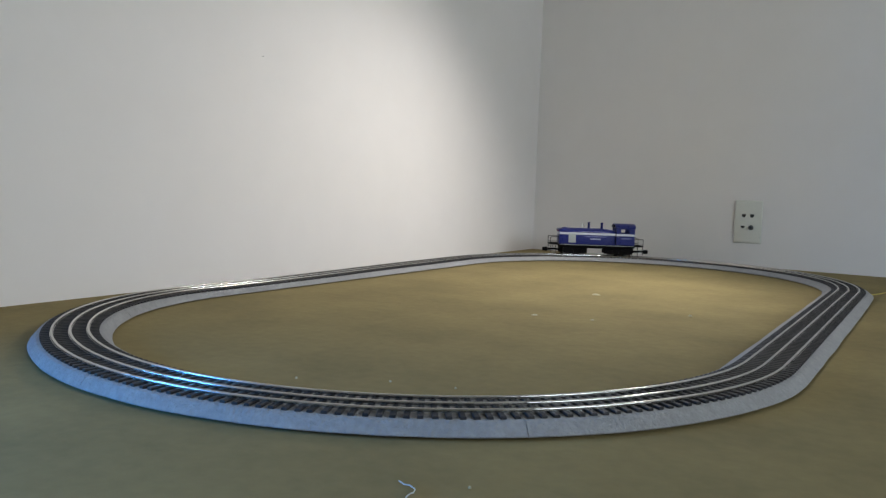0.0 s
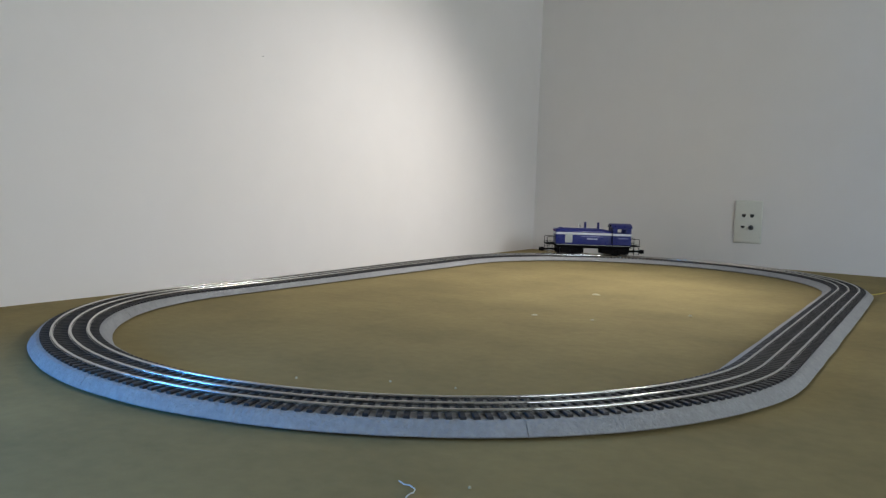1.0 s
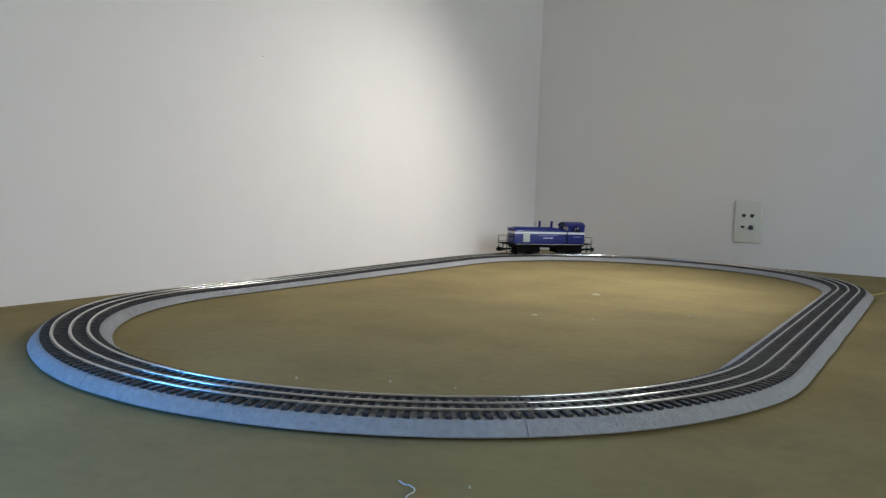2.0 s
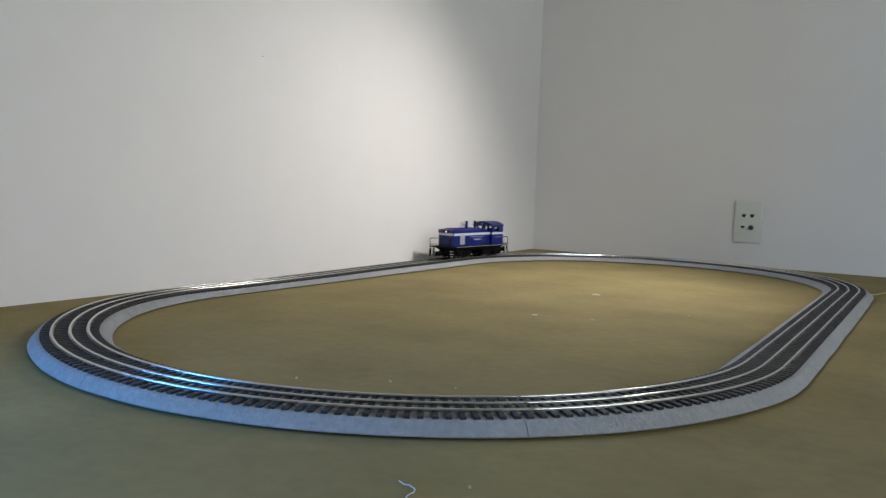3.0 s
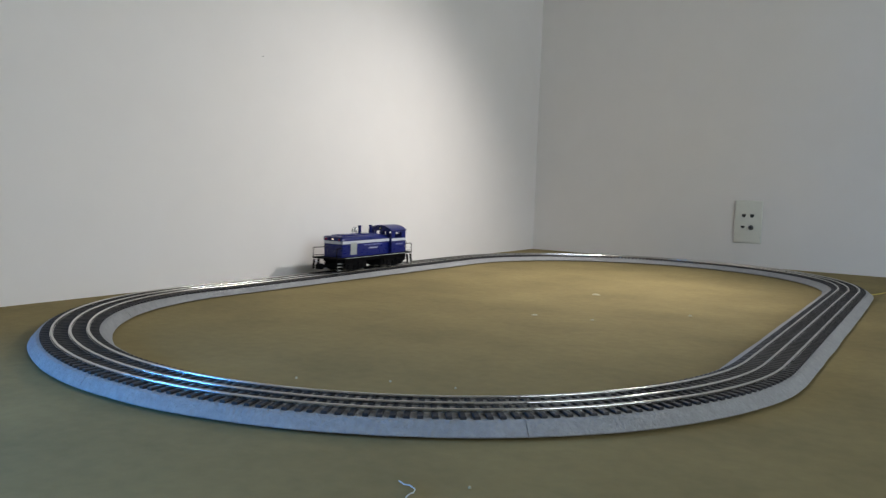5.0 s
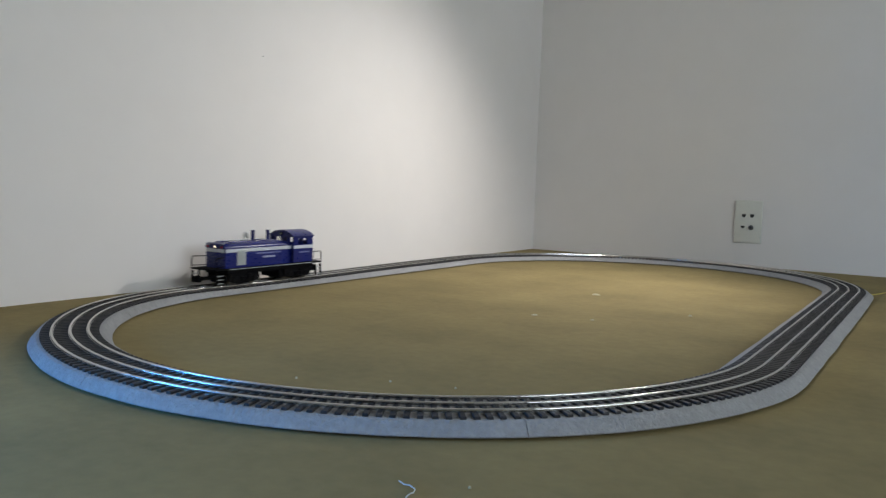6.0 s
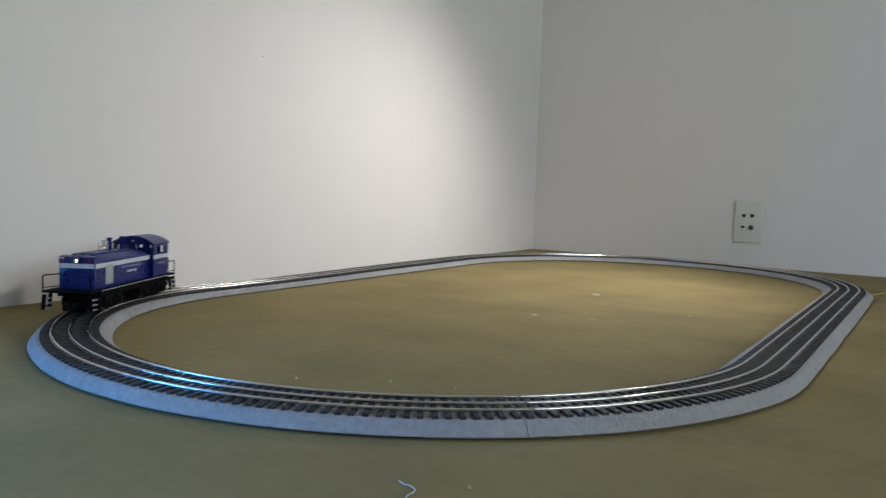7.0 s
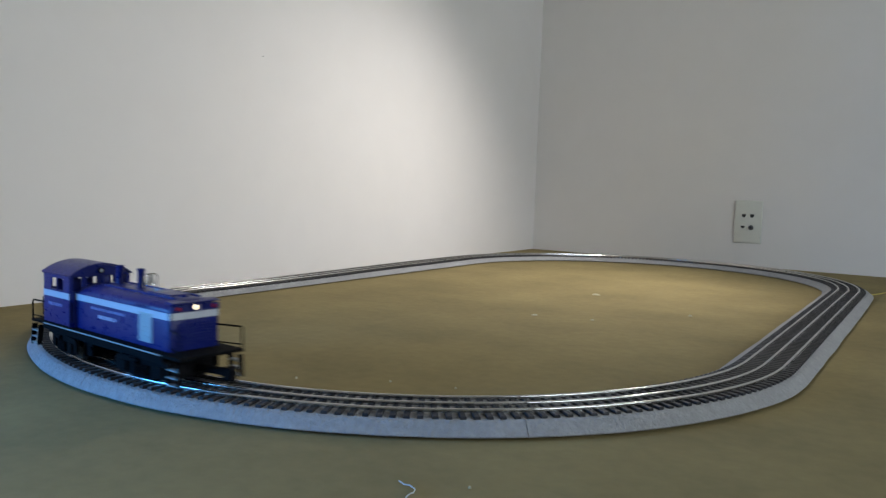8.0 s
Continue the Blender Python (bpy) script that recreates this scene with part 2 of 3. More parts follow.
def tie_mesh():
    bm = bmesh.new()
    lo = [(-0.0024, -0.0296), (0.0024, -0.0296), (0.0024, 0.0296), (-0.0024, 0.0296)]
    ring_surface(bm, [[(x, y, BED_TOP - 0.0006) for x, y in lo], [(x, y, TIE_TOP - 0.0006) for x, y in lo], [(x * 0.8, y * 0.985, TIE_TOP) for x, y in lo]])
    bmesh.ops.recalc_face_normals(bm, faces=bm.faces)
    me = bpy.data.meshes.new("tie")
    bm.to_mesh(me)
    bm.free()
    me.materials.append(TIE)
    return me


def track():
    """Fourteen sections: four to each half circle, three to each straight."""
    me = tie_mesh()
    cuts = [QUARTER * k / 2 for k in range(-2, 3)]
    cuts += [QUARTER + STRAIGHT * k / 3 for k in (1, 2, 3)]
    cuts += [QUARTER + STRAIGHT + QUARTER * k / 2 for k in (1, 2, 3, 4)]
    cuts += [3 * QUARTER + STRAIGHT + STRAIGHT * k / 3 for k in (1, 2, 3)]
    for a, b in zip(cuts, cuts[1:]):
        curved = b - a > 0.3
        x, y, _ = track_point((a + b) / 2)
        label = "curved three-rail toy track section with black ties" if curved else "straight three-rail toy track section with black ties"
        ob = thing("track_section", (x, y, TIE_TOP), label, "toy track", "track sections round the oval")
        for name, o in (("outer_rail", GAUGE / 2), ("middle_rail", 0.0), ("inner_rail", -GAUGE / 2)):
            part(name, sweep(bmesh.new(), a + 0.0003, b - 0.0003, rail_profile(o)), STEEL, ob, smooth=True)
        n = round((b - a) / 0.00972)
        for i in range(n):
            px, py, h = track_point(a + (b - a) * (i + 0.5) / n)
            tie = new("tie", me)
            tie.parent = ob
            tie.matrix_basis = Matrix.Translation((px - x, py - y, lift(px, py) - TIE_TOP)) @ Matrix.Rotation(h + random.uniform(-0.02, 0.02), 4, "Z")


# ---- locomotive; x forward, y to its left, z from the rail's top ----
DECK, HOOD_W, CAB_W = 0.0284, 0.023, 0.0292
NOSE, CAB_FRONT, CAB_REAR = 0.1021, -0.0489, -0.0979
END_FRONT, END_REAR = 0.1265, -0.1215
STRIPE_LOW, STRIPE_TOP, EAVE = 0.0540, 0.0596, 0.0748
TRUCK_X, WHEEL_R, AXLE_X = 0.0625, 0.0104, 0.0215


def hood_ring(x, top, w=HOOD_W):
    """Half round-shouldered section of the hood; top is the roof's crown."""
    drop = top - 0.0702
    pts = [(w, DECK), (w, 0.0610 + drop), (w - 0.0005, 0.0630 + drop), (w * 0.91, 0.0652 + drop), (w * 0.80, 0.0670 + drop), (w * 0.66, 0.0685 + drop), (w * 0.48, 0.0696 + drop), (w * 0.25, 0.0702 + drop)]
    return [(x, y, z) for y, z in pts] + [(x, -y, z) for y, z in pts[::-1]]


def locomotive():
    ob = thing("toy_locomotive", label="navy blue toy diesel switcher with white stripe, running on track", category="toy locomotive")

    # frame and deck
    bm = bmesh.new()
    box(bm, END_REAR, END_FRONT, -0.0305, 0.0305, 0.0258, DECK, bevel=0.0006)
    box(bm, -0.098, 0.102, -0.0303, 0.0303, 0.0222, 0.0258)
    box(bm, -0.094, 0.099, -0.0265, 0.0265, 0.0185, 0.0225)
    part("frame", bm, BLACK, ob, "black running board and frame")
    for s in (1, -1):
        part("deck_edge", boxed(-0.096, 0.1, s * 0.0304, s * 0.0309, 0.0268, 0.0278), SILVER, ob, "thin pale edge strip")

    tank = part("fuel_tank", boxed(-0.040, -0.0205, -0.0225, 0.0225, 0.0048, 0.0186, bevel=0.002), BLACK, ob)
    for s in (1, -1):
        part("filler_cap", turned(bmesh.new(), (-0.0235, s * 0.0223, 0.012), (0, s, 0), [(0, 0.0024), (0.0012, 0.0022)], 12), BLACK, tank)

    # hood
    body = part("hood", ring_surface(bmesh.new(), [hood_ring(NOSE, 0.0672, HOOD_W - 0.0012), hood_ring(NOSE - 0.0012, 0.0684), hood_ring(NOSE - 0.006, 0.0698), hood_ring(0.03, 0.0702),
                                                   hood_ring(-0.024, 0.0702), hood_ring(-0.031, 0.0694), hood_ring(-0.044, 0.0668), hood_ring(CAB_FRONT, 0.0664)]), NAVY, ob, smooth=True)
    for s in (1, -1):
        part("roof_rib", boxed(-0.018, 0.092, s * 0.0112, s * 0.0126, 0.0688, 0.0708, bevel=0.0005), NAVY, body)
        for i in range(3):
            part("access_hatch", boxed(0.052 + i * 0.0062, 0.0566 + i * 0.0062, s * 0.0231, s * 0.0236, 0.0606, 0.0626, bevel=0.0003), NAVY, body)
        # stripe and print
        part("stripe", boxed(CAB_FRONT, NOSE - 0.001, s * HOOD_W, s * (HOOD_W + 0.0004), STRIPE_LOW, STRIPE_TOP), WHITE, body, "white stripe")
        part("print_bar", print_line(-0.023, 0.035, s * HOOD_W, s * (HOOD_W + 0.0002), 0.0488, 0.0512), LETTER, body, "faded white line of print")
        part("print_bar", print_line(-0.009, 0.020, s * HOOD_W, s * (HOOD_W + 0.0002), 0.0420, 0.0450), PRINT, body, "white line of print")
        # radiator door
        door = part("side_door", boxed(0.0575, 0.0768, s * HOOD_W, s * (HOOD_W + 0.0007), 0.0322, 0.0566, bevel=0.0003), SILVER, body, "silver grey louvred door")
        for i in range(5):
            part("louvre", boxed(0.0612, 0.0732, s * (HOOD_W + 0.0007), s * (HOOD_W + 0.0011), 0.0515 - i * 0.0038, 0.0527 - i * 0.0038), SILVER, door)
    part("roof_hatch", boxed(0.046, 0.080, -0.0088, 0.0088, 0.0698, 0.0711, bevel=0.0005), NAVY, body)
    part("filler_cap", turned(bmesh.new(), (0.086, 0, 0.0698), (0, 0, 1), [(0, 0.0034), (0.0016, 0.0034), (0.0024, 0.0022)], 14), NAVY, body, smooth=True)
    part("nose_stripe", boxed(NOSE - 0.0002, NOSE + 0.0003, -HOOD_W + 0.0015, HOOD_W - 0.0015, STRIPE_LOW, STRIPE_TOP), WHITE, body, "white stripe")
    # grille of slats on the nose
    grille = part("nose_grille", boxed(NOSE - 0.0003, NOSE + 0.0005, -0.0165, 0.0165, 0.0325, 0.0505), NAVY, body)
    for i in range(7):
        part("slat", boxed(NOSE + 0.0005, NOSE + 0.0012, -0.0155, 0.0155, 0.0335 + i * 0.0024, 0.0346 + i * 0.0024), NAVY, grille)
    # a brow overhangs the nose, with cheeks for the marker lights and a deep-set headlight
    brow = [(NOSE - 0.007, 0.0690), (NOSE + 0.0008, 0.0682), (NOSE + 0.0026, 0.0676), (NOSE + 0.0026, 0.0668), (NOSE - 0.007, 0.0662)]
    part("brow", ring_surface(bmesh.new(), [[(x, y, z) for x, z in brow] for y in (-0.0218, 0.0218)]), NAVY, body)
    for s in (1, -1):
        cheek = part("cheek", boxed(NOSE - 0.002, NOSE + 0.0018, s * 0.0095, s * 0.0222, 0.0604, 0.0656, bevel=0.0005), NAVY, body)
        lens = turned(bmesh.new(), (NOSE + 0.0010, s * 0.0165, 0.0630), (1, 0, 0), [(0, 0.0018), (0.0012, 0.0018), (0.0020, 0.001)], 12)
        part("marker_lens", lens, RED, cheek, "red marker lens", smooth=True)
    light = part("headlight", turned(bmesh.new(), (NOSE - 0.004, 0, 0.0633), (1, 0, 0), [(0, 0.0034), (0.0068, 0.0034), (0.0068, 0.0029), (0.0034, 0.0028)], 18), NAVY, body, smooth=True)
    part("lens", turned(bmesh.new(), (NOSE - 0.0007, 0, 0.0633), (1, 0, 0), [(0, 0.0027), (0.0008, 0.0024), (0.0014, 0.0012)], 14), LIT, light, "lit warm white lens", smooth=True)

    # stacks, bell
    for x in (0.021, -0.014):
        part("exhaust_stack", turned(bmesh.new(), (x, 0, 0.069), (0, 0, 1), [(0, 0.0048), (0.0012, 0.0046), (0.002, 0.0034), (0.0155, 0.0030), (0.0166, 0.0036), (0.0183, 0.0036), (0.0183, 0.0026), (0.015, 0.0024)], 18), NAVY, ob, smooth=True)
    bx, bz = 0.0365, 0.0750
    bracket = bmesh.new()
    tube(bracket, [(bx, -0.0062, 0.0690), (bx, -0.0062, bz + 0.0070), (bx, -0.004, bz + 0.0093), (bx, 0.004, bz + 0.0093), (bx, 0.0062, bz + 0.0070), (bx, 0.0062, 0.0690)], 0.0007)
    bell = part("bell", turned(bmesh.new(), (bx, 0, bz), (0, 0, 1), [(0, 0.0046), (0.0008, 0.0046), (0.003, 0.0033), (0.0062, 0.0026), (0.0078, 0.0018), (0.0092, 0.0007)], 18), CHROME, ob, "chrome bell in a yoke", smooth=True)
    part("yoke", bracket, CHROME, bell, smooth=True)

    # cab: four walls with open windows, arched roof
    cab = part("cab", cab_walls(), NAVY, ob)
    part("cab_roof", cab_roof(), NAVY, ob, smooth=True)
    part("cab_floor", boxed(CAB_REAR + 0.001, CAB_FRONT - 0.001, -0.03, 0.03, DECK, DECK + 0.0012), BLACK, cab)
    for s in (1, -1):
        part("stripe", boxed(CAB_REAR, CAB_FRONT, s * CAB_W, s * (CAB_W + 0.0004), STRIPE_LOW, STRIPE_TOP), WHITE, cab, "white stripe")
        part("print_bar", print_line(-0.0885, -0.0625, s * CAB_W, s * (CAB_W + 0.0002), 0.0460, 0.0488), LETTER, cab, "faded white print on the cab side")
        part("window_post", boxed(-0.0723, -0.0711, s * (CAB_W - 0.0012), s * (CAB_W + 0.0003), 0.0600, 0.0730), NAVY, cab)
        for x in (CAB_FRONT + 0.0012, CAB_REAR - 0.0012):
            part("grab_iron", tube(bmesh.new(), [(x, s * 0.0285, 0.034), (x + math.copysign(0.002, x - CAB_FRONT + 0.02), s * 0.0285, 0.035), (x + math.copysign(0.002, x - CAB_FRONT + 0.02), s * 0.0285, 0.051), (x, s * 0.0285, 0.052)], 0.0005, 6), BLACK, cab)
    part("rear_stripe", boxed(CAB_REAR - 0.0004, CAB_REAR, -CAB_W, CAB_W, STRIPE_LOW, STRIPE_TOP), WHITE, cab, "white stripe")
    for x, d in ((CAB_FRONT, 1), (CAB_REAR, -1)):
        lamp_box = part("cab_light", turned(bmesh.new(), (x, 0, 0.0794), (d, 0, 0), [(0, 0.0027), (0.003, 0.0027), (0.003, 0.002), (0.0024, 0.0019)], 14), BLACK, cab, smooth=True)
        part("lens", turned(bmesh.new(), (x + d * 0.0005, 0, 0.0794), (d, 0, 0), [(0, 0.0018), (0.0021, 0.0018), (0.0025, 0.001)], 12), SILVER, lamp_box, "dull unlit lens")

    # trucks with their couplers, end railings, steps
    trucks = [truck(ob, TRUCK_X), truck(ob, -TRUCK_X)]
    for x, d, tr in ((END_FRONT, 1, trucks[0][0]), (END_REAR, -1, trucks[1][0])):
        cp = bmesh.new()
        box(cp, min(x - d * 0.028, x + d * 0.008), max(x - d * 0.028, x + d * 0.008), -0.003, 0.003, 0.0098, 0.0152, bevel=0.0006)
        box(cp, min(x + d * 0.006, x + d * 0.0135), max(x + d * 0.006, x + d * 0.0135), -0.0068, 0.0042, 0.0072, 0.0178, bevel=0.0012)
        part("coupler", cp, BLACK, tr, "black knuckle coupler")
        part("knuckle", boxed(min(x + d * 0.0128, x + d * 0.0176), max(x + d * 0.0128, x + d * 0.0176), -0.0070, -0.0005, 0.0075, 0.0175, bevel=0.0012), BLACK, tr)
        e = x - d * 0.0012
        for s in (1, -1):
            back, w = (NOSE + 0.0004, 0.0215) if d > 0 else (CAB_REAR - 0.0004, 0.0275)
            bar = [(e, s * 0.0295, DECK - 0.001), (e, s * 0.0295, 0.0452), (e - d * 0.0014, s * 0.0292, 0.0466), (back, s * w, 0.0466)]
            rail = part("end_railing", tube(bmesh.new(), bar, 0.0008), BLACK, ob, "black wire corner railing", smooth=True)
            part("crossbar", tube(bmesh.new(), [(e, s * 0.0295, 0.0318), (back, s * w, 0.0318)], 0.0006), BLACK, rail, smooth=True)
            st = bmesh.new()
            x0 = x - d * 0.0150
            for px in (x0, x - d * 0.002):
                ring_surface(st, [[(px - 0.0006, s * 0.0255, 0.0235), (px - 0.0006, s * 0.0305, 0.0235), (px - 0.0006, s * 0.0318, 0.0045), (px - 0.0006, s * 0.0275, 0.0045)],
                                  [(px + 0.0006, s * 0.0255, 0.0235), (px + 0.0006, s * 0.0305, 0.0235), (px + 0.0006, s * 0.0318, 0.0045), (px + 0.0006, s * 0.0275, 0.0045)]])
            step = part("step_well", st, BLACK, ob)
            for z in (0.0055, 0.0115, 0.0175):
                tread = part("tread", boxed(min(x0, x - d * 0.002), max(x0, x - d * 0.002), s * 0.026, s * 0.0314, z, z + 0.0009), BLACK, step)
                tread.data.materials[0] = SILVER
    return ob, trucks


def print_line(x0, x1, y0, y1, z0, z1):
    """An unreadable line of print: short bars with small gaps."""
    bm = bmesh.new()
    x = x0
    while x < x1 - 0.0008:
        w = min(random.uniform(0.0012, 0.0024), x1 - x)
        box(bm, x, x + w, y0, y1, z0, z1)
        x += w + random.choice((0.0005, 0.0005, 0.0006, 0.0013))
    return bm


def cab_walls():
    bm = bmesh.new()
    t = 0.0014
    for s in (1, -1):  # sides, in (x, z)
        m = Matrix(((1, 0, 0, 0), (0, 0, -s, s * CAB_W), (0, 1, 0, 0), (0, 0, 0, 1)))
        holed(bm, (CAB_REAR, CAB_FRONT), (DECK, EAVE), [(-0.0835, -0.0610, 0.0612, 0.0720)], t, m)
    ends = [(s * a - w, s * a + w, z0, 0.0742) for s in (1, -1) for a, w, z0 in ((0.0218, 0.0040, 0.0610), (0.0080, 0.0048, 0.0664))]
    for x, d in ((CAB_FRONT, -1), (CAB_REAR, 1)):  # ends, in (y, z), up to the arch
        m = Matrix(((0, 0, d, x), (1, 0, 0, 0), (0, 1, 0, 0), (0, 0, 0, 1)))
        holed(bm, (-CAB_W + t, CAB_W - t), (DECK, EAVE), ends, t, m)
        arch = [(-CAB_W, EAVE)] + [(y, z - 0.0006) for y, z in arch_points()] + [(CAB_W, EAVE)]
        ring_surface(bm, [[(x, y, z) for y, z in arch], [(x + d * t, y, z) for y, z in arch]])
    return bm


def arch_points(n=16, lift=0.0):
    w, rise = CAB_W + 0.0006, 0.0102
    rad = (w * w + rise * rise) / (2 * rise)
    a = math.asin(w / rad)
    return [((rad + lift) * math.sin(-a + 2 * a * i / n), EAVE + rise - rad + (rad + lift) * math.cos(-a + 2 * a * i / n)) for i in range(n + 1)]


def cab_roof():
    low, high = arch_points(), arch_points(lift=0.0014)
    ring = low + high[::-1]
    return ring_surface(bmesh.new(), [[(x, y, z) for y, z in ring] for x in (CAB_REAR - 0.0022, CAB_FRONT + 0.0028)])


def truck(parent, x):
    """A power truck: side frames with axle boxes and springs, a bolster, two wheel sets."""
    tr = part("truck", boxed(x - 0.0320, x + 0.0320, -0.0132, 0.0132, 0.0030, 0.0215, bevel=0.0015), BLACK, parent)
    for v in tr.data.vertices:
        v.co.x -= x
    tr.location = (x, 0, 0)
    for s in (1, -1):
        fr = bmesh.new()
        side = [(-0.033, 0.0165), (-0.033, 0.0085), (-0.027, 0.0045), (-0.014, 0.0045), (-0.010, 0.0028), (0.010, 0.0028), (0.014, 0.0045), (0.027, 0.0045), (0.033, 0.0085), (0.033, 0.0165), (0.028, 0.0192), (-0.028, 0.0192)]
        ring_surface(fr, [[(x + a, s * 0.0236, z) for a, z in side], [(x + a, s * 0.0262, z) for a, z in side]])
        frame_part = part("side_frame", fr, BLACK, tr)
        for a in (-AXLE_X, AXLE_X):
            part("axle_box", boxed(x + a - 0.0045, x + a + 0.0045, s * 0.0262, s * 0.0285, 0.0062, 0.0148, bevel=0.0008), BLACK, frame_part)
        for a in (-0.0062, 0.0, 0.0062):
            part("spring", turned(bmesh.new(), (x + a, s * 0.0274, 0.0052), (0, 0, 1), [(k * 0.0011, 0.0019 + 0.0004 * (k % 2)) for k in range(9)], 8), BLACK, frame_part)
        part("brake_cylinder", turned(bmesh.new(), (x - 0.014, s * 0.0275, 0.0165), (1, 0, 0), [(0, 0.0012), (0.001, 0.0022), (0.010, 0.0022), (0.011, 0.001)], 10), BLACK, frame_part, smooth=True)
    for e in (-1, 1):
        part("end_beam", boxed(x + e * 0.0334 - 0.0014, x + e * 0.0334 + 0.0014, -0.0190, 0.0190, 0.0042, 0.0196, bevel=0.0006), BLACK, tr)
    part("pickup_roller", turned(bmesh.new(), (x, -0.004, 0.0028), (0, 1, 0), [(0, 0.0028), (0.008, 0.0028)], 12), WORN, tr, smooth=True)
    tr["axles"] = 2
    sets = []
    for a in (-AXLE_X, AXLE_X):
        bm = bmesh.new()
        for s in (1, -1):
            turned(bm, (x + a, s * 0.0148, WHEEL_R), (0, s, 0), [(0, WHEEL_R + 0.0012), (0.0010, WHEEL_R + 0.0011), (0.0014, WHEEL_R), (0.0052, WHEEL_R - 0.0002), (0.0052, WHEEL_R - 0.0022), (0.0042, WHEEL_R - 0.0026), (0.0042, 0.0034), (0.0056, 0.003), (0.0056, 0.001)], 24)
            for k in range(4):
                c, sn = math.cos(k * math.pi / 2), math.sin(k * math.pi / 2)
                turned(bm, (x + a + 0.0055 * c, s * 0.0188, WHEEL_R + 0.0055 * sn), (0, s, 0), [(0, 0.0011), (0.0007, 0.0011)], 8)
        turned(bm, (x + a, -0.015, WHEEL_R), (0, 1, 0), [(0, 0.002), (0.03, 0.002)], 10)
        ws = part("wheel_set", bm, WORN, tr, "dark worn metal wheels", smooth=True)
        for v in ws.data.vertices:
            v.co.x -= a
            v.co.z -= WHEEL_R
        ws.location = (a, 0, WHEEL_R)
        sets.append((ws, a))
    return tr, x, sets


# ---- wall plate ----
def wall_plate():
    y = WALL_Y - SKEW * (PLATE_X - WALL_X)
    ob = thing("wall_plate", (PLATE_X, y, PLATE_Z), "ivory plastic wall plate with three jacks and a coaxial socket", "wall plate")
    w, h = 0.035, 0.0572
    holes = [(PLATE_X + a - 0.0052, PLATE_X + a + 0.0052, PLATE_Z + b - 0.0045, PLATE_Z + b + 0.0045) for a, b in ((-0.0112, 0.0163), (0.0098, 0.0163), (-0.0126, -0.0145))]
    m = Matrix(((1, 0, 0, 0), (0, 0, -1, y - 0.0028), (0, 1, 0, 0), (0, 0, 0, 1)))
    bm = bmesh.new()
    outline = [(-w, -h), (w, -h), (w, h), (-w, h)]
    ring_surface(bm, [[(PLATE_X + a, y - d, PLATE_Z + b * k) for a, b, k in ((a * j, b, j) for a, b in outline)] for d, j in ((0.0, 1.0), (0.003, 1.0), (0.0052, 0.965), (0.0058, 0.93))])
    part("plate", bm, IVORY, ob, smooth=True)
    for (x0, x1, z0, z1), wide in zip(holes, (0, 0, 1)):
        jack = part("jack", holed(bmesh.new(), (x0 - 0.0028, x1 + 0.0028), (z0 - 0.0028, z1 + 0.0028), [(x0, x1, z0 + wide * 0.002, z1 - wide * 0.001)], 0.0036, m), IVORY, ob)
        bm = bmesh.new()
        cx, yy = (x0 + x1) / 2, y - 0.0061
        front = [(x0, z1 - wide * 0.001), (x1, z1 - wide * 0.001), (x1, z0 + 0.004), (cx + 0.0022, z0 + wide * 0.002), (cx - 0.0022, z0 + wide * 0.002), (x0, z0 + 0.004)]
        ring_surface(bm, [[(a, yy, b) for a, b in front], [(a, yy + 0.002, b) for a, b in front]])
        part("opening", bm, SOCKET, jack, "dark jack opening")
    coax = part("coaxial_socket", turned(bmesh.new(), (PLATE_X + 0.0085, y - 0.005, PLATE_Z - 0.015), (0, -1, 0), [(0, 0.0066), (0.0018, 0.0066), (0.0018, 0.0046), (0.0085, 0.0046), (0.0085, 0.0036), (0.004, 0.0034)], 20), WORN, ob, "threaded metal coaxial socket")
    part("pin", turned(bmesh.new(), (PLATE_X + 0.0085, y - 0.008, PLATE_Z - 0.015), (0, -1, 0), [(0, 0.002), (0.004, 0.002)], 10), SOCKET, coax)
    for b in (0.0418, -0.0418):
        part("screw", turned(bmesh.new(), (PLATE_X, y - 0.0056, PLATE_Z + b), (0, -1, 0), [(0, 0.0031), (0.0006, 0.003), (0.0011, 0.0018)], 14), IVORY, ob, "small ivory plate screw", smooth=True)
    ob.rotation_euler.z = -math.atan(SKEW)


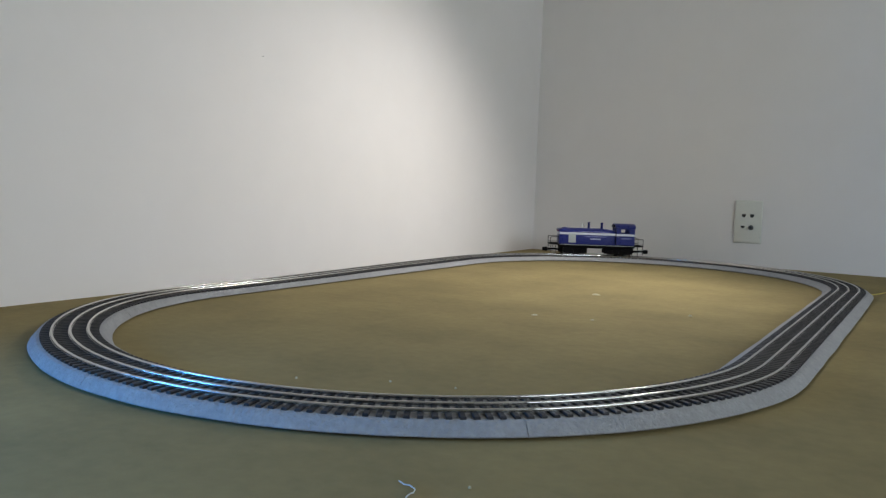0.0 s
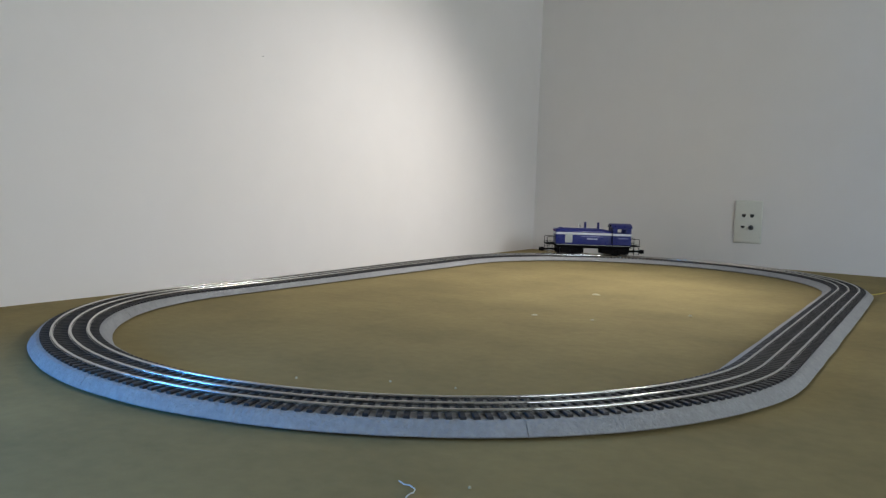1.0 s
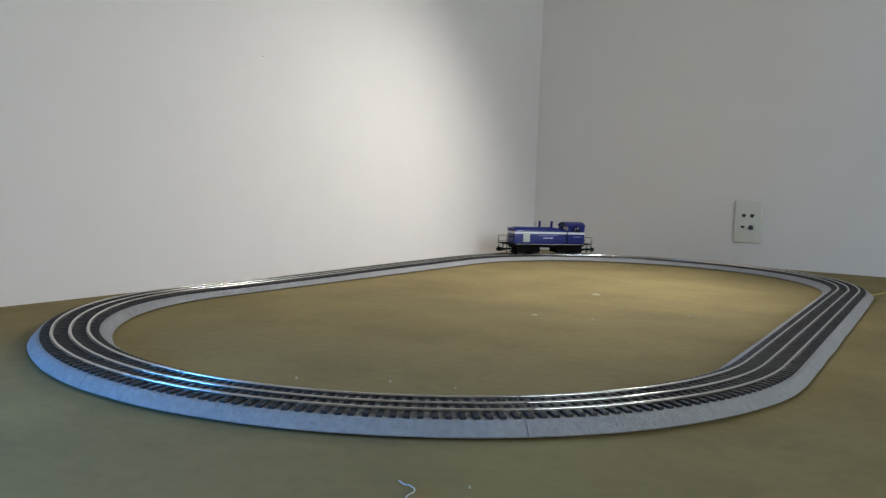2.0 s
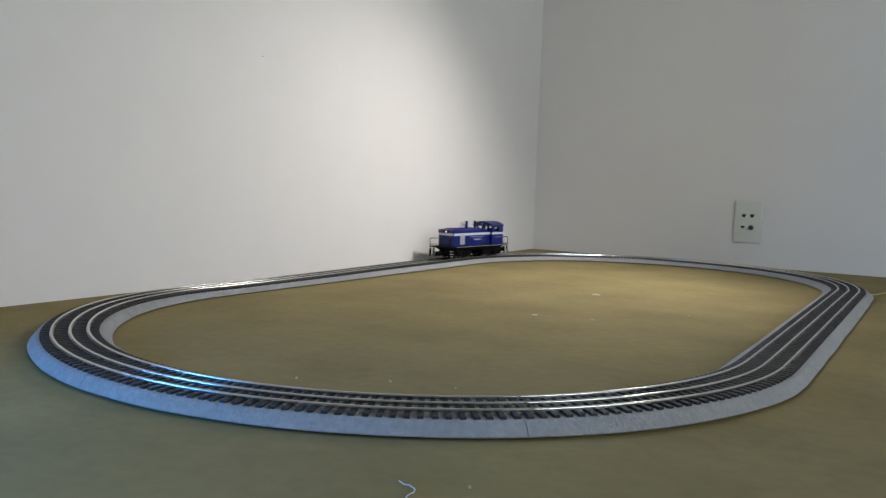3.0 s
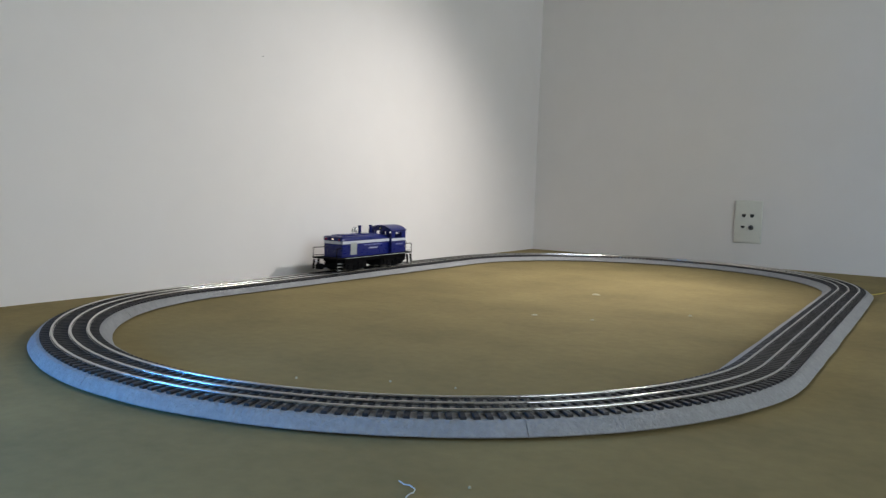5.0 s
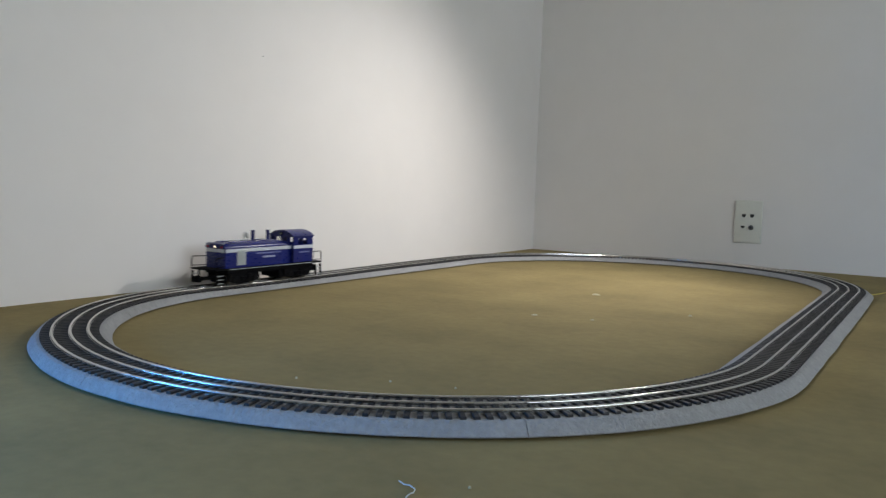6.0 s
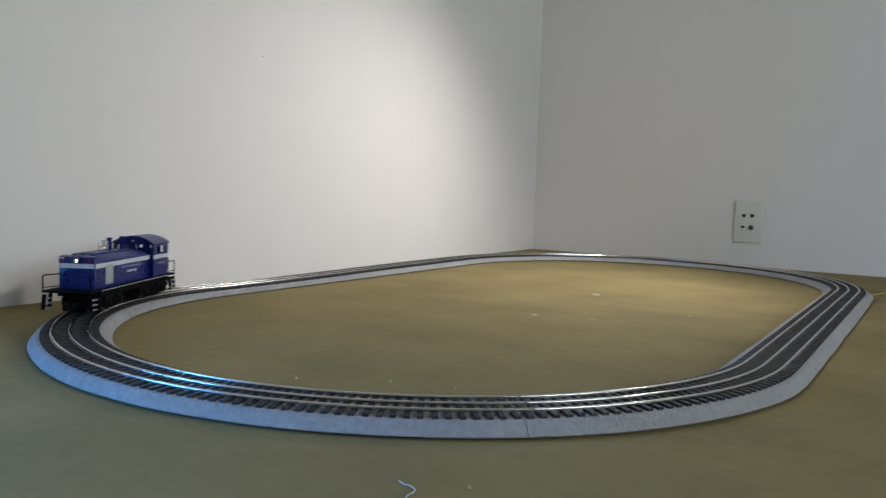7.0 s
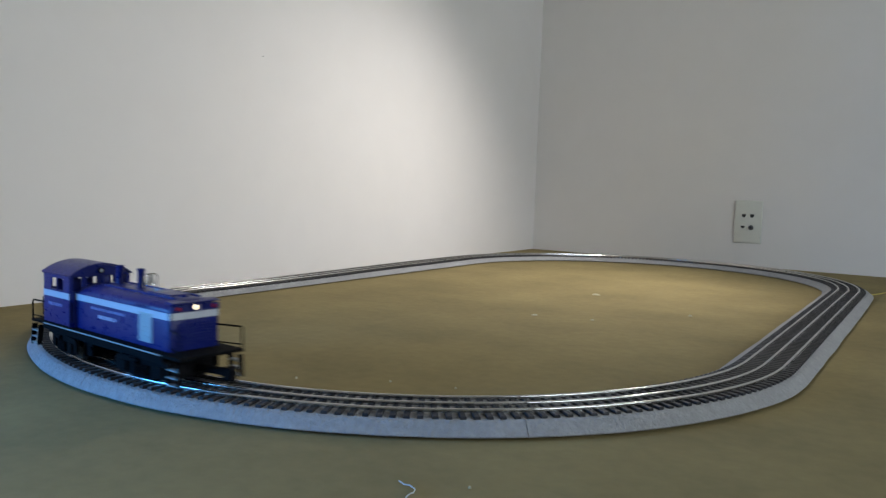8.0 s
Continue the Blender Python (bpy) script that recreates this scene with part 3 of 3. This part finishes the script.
# ---- small things on the floor and wall ----
def small_things():
    pts = [(-0.118, 1.722, 0.0016)]
    for i in range(1, 15):
        k = i / 14
        pts.append((-0.118 + 0.19 * k + 0.012 * math.sin(k * 7), 1.722 + 0.42 * k, 0.0016 + 0.006 * math.sin(k * 9) ** 2))
    tagged(part("wire", tube(bmesh.new(), pts, 0.0011), WIRE, smooth=True), "thin yellow feeder wire leading away from the track", "wire")
    lint = [(-0.2761, 0.3874), (-0.2740, 0.3858), (-0.2703, 0.3848), (-0.266, 0.3847), (-0.2617, 0.3835), (-0.2590, 0.3805), (-0.2582, 0.3773), (-0.2580, 0.3745), (-0.2584, 0.3717), (-0.2567, 0.3677)]
    tagged(part("thread", tube(bmesh.new(), [(x, y, 0.0012 + 0.0006 * (i % 2)) for i, (x, y) in enumerate(lint)], 0.00045, 6), THREAD, smooth=True), "short curled white thread lying on the felt", "thread")
    spots = ((-0.504, 1.041, 0.0052), (-0.522, 1.33, 0.008), (-0.319, 1.206, 0.004), (-0.431, 0.586, 0.0017), (-0.37, 0.605, 0.0017), (-0.507, 0.539, 0.0014), (-0.236, 0.407, 0.0012), (-0.42, 1.06, 0.003))
    for x, y, r in spots:
        bm = bmesh.new()
        n = 9
        base = [(x + r * random.uniform(0.6, 1.1) * math.cos(2 * math.pi * i / n), y + r * random.uniform(0.6, 1.1) * math.sin(2 * math.pi * i / n)) for i in range(n)]
        ring_surface(bm, [[(a, b, 0.0) for a, b in base], [(x + (a - x) * 0.7, y + (b - y) * 0.7, 0.0011 + random.uniform(0, 0.0004)) for a, b in base]])
        tagged(part("scrap", bm, SCRAP), "tiny pale scrap lying on the olive felt", "scrap", "scraps on the floor")
    # the nick in the wall's paint, built as a tiny dark stud
    bm = bmesh.new()
    turned(bm, (WALL_X, 1.0515, 0.4165), (1, 0, 0), [(0, 0.0006), (0.0012, 0.0006), (0.0013, 0.0011), (0.0018, 0.0009)], 8)
    tagged(part("nail", bm, WORN), "small dark stud standing in for the nick in the painted wall", "nail")


loco, trucks = locomotive()
wall_plate()
small_things()
roadbed()
track()

# distance of the locomotive's middle along the track
RUN = [(0.0, 0.2334), (0.5, 0.2336), (0.8, 0.2362), (1.0, 0.2433), (1.2, 0.2591), (1.4, 0.2784), (1.5, 0.2899), (1.7, 0.3172), (2.8, 0.5668), (3.0, 0.6318), (3.2, 0.6880), (3.4, 0.7410),
       (3.6, 0.7845), (4.0, 0.8502), (4.2, 0.8825), (4.5, 0.9337), (4.7, 0.9710), (5.8, 1.2715), (6.0, 1.3340), (6.2, 1.3985), (6.5, 1.4987), (6.8, 1.5984), (7.0, 1.6680), (7.2, 1.7470),
       (7.4, 1.8330), (7.6, 1.9170), (7.8, 1.9980), (8.0, 2.0767)]


def run(t):
    """Monotone cubic through RUN."""
    ts, ss = [a for a, _ in RUN], [b for _, b in RUN]
    d = [(ss[i + 1] - ss[i]) / (ts[i + 1] - ts[i]) for i in range(len(ts) - 1)]
    slope = [d[0]] + [2 * a * b / (a + b) if a * b > 0 else 0.0 for a, b in zip(d, d[1:])] + [d[-1]]
    i = max(0, min(len(d) - 1, sum(a <= t for a in ts) - 1))
    h = ts[i + 1] - ts[i]
    k = (t - ts[i]) / h
    return ((2 * k ** 3 - 3 * k ** 2 + 1) * ss[i] + (k ** 3 - 2 * k ** 2 + k) * h * slope[i] + (-2 * k ** 3 + 3 * k ** 2) * ss[i + 1] + (k ** 3 - k ** 2) * h * slope[i + 1])


def motions():
    tenths = [i / 10 for i in range(81)]
    rows, turns = [], ([], [])
    for t in tenths:
        s = run(t)
        a, c = track_point(s - TRUCK_X), track_point(s + TRUCK_X)
        way = math.atan2(c[1] - a[1], c[0] - a[0])
        up, pitch = (lift(*a[:2]) + lift(*c[:2])) / 2, math.degrees(math.atan2(lift(*a[:2]) - lift(*c[:2]), 2 * TRUCK_X))
        rows.append((t, pose((a[0] + c[0]) / 2, (a[1] + c[1]) / 2, RAIL_TOP + up, 0, pitch, math.degrees(way))))
        for k, end in enumerate((c, a)):
            off = (end[2] - way + math.pi) % (2 * math.pi) - math.pi
            turns[k].append((t, pose(trucks[k][1], 0, 0, 0, 0, math.degrees(off))))
    walk(loco, rows)
    for k, (tr, x, sets) in enumerate(trucks):
        walk(tr, turns[k])
        for ws, a in sets:
            walk(ws, [(i / 30, pose(a, 0, WHEEL_R, 0, math.degrees((run(i / 30) - run(0)) / WHEEL_R), 0)) for i in range(241)])


motions()
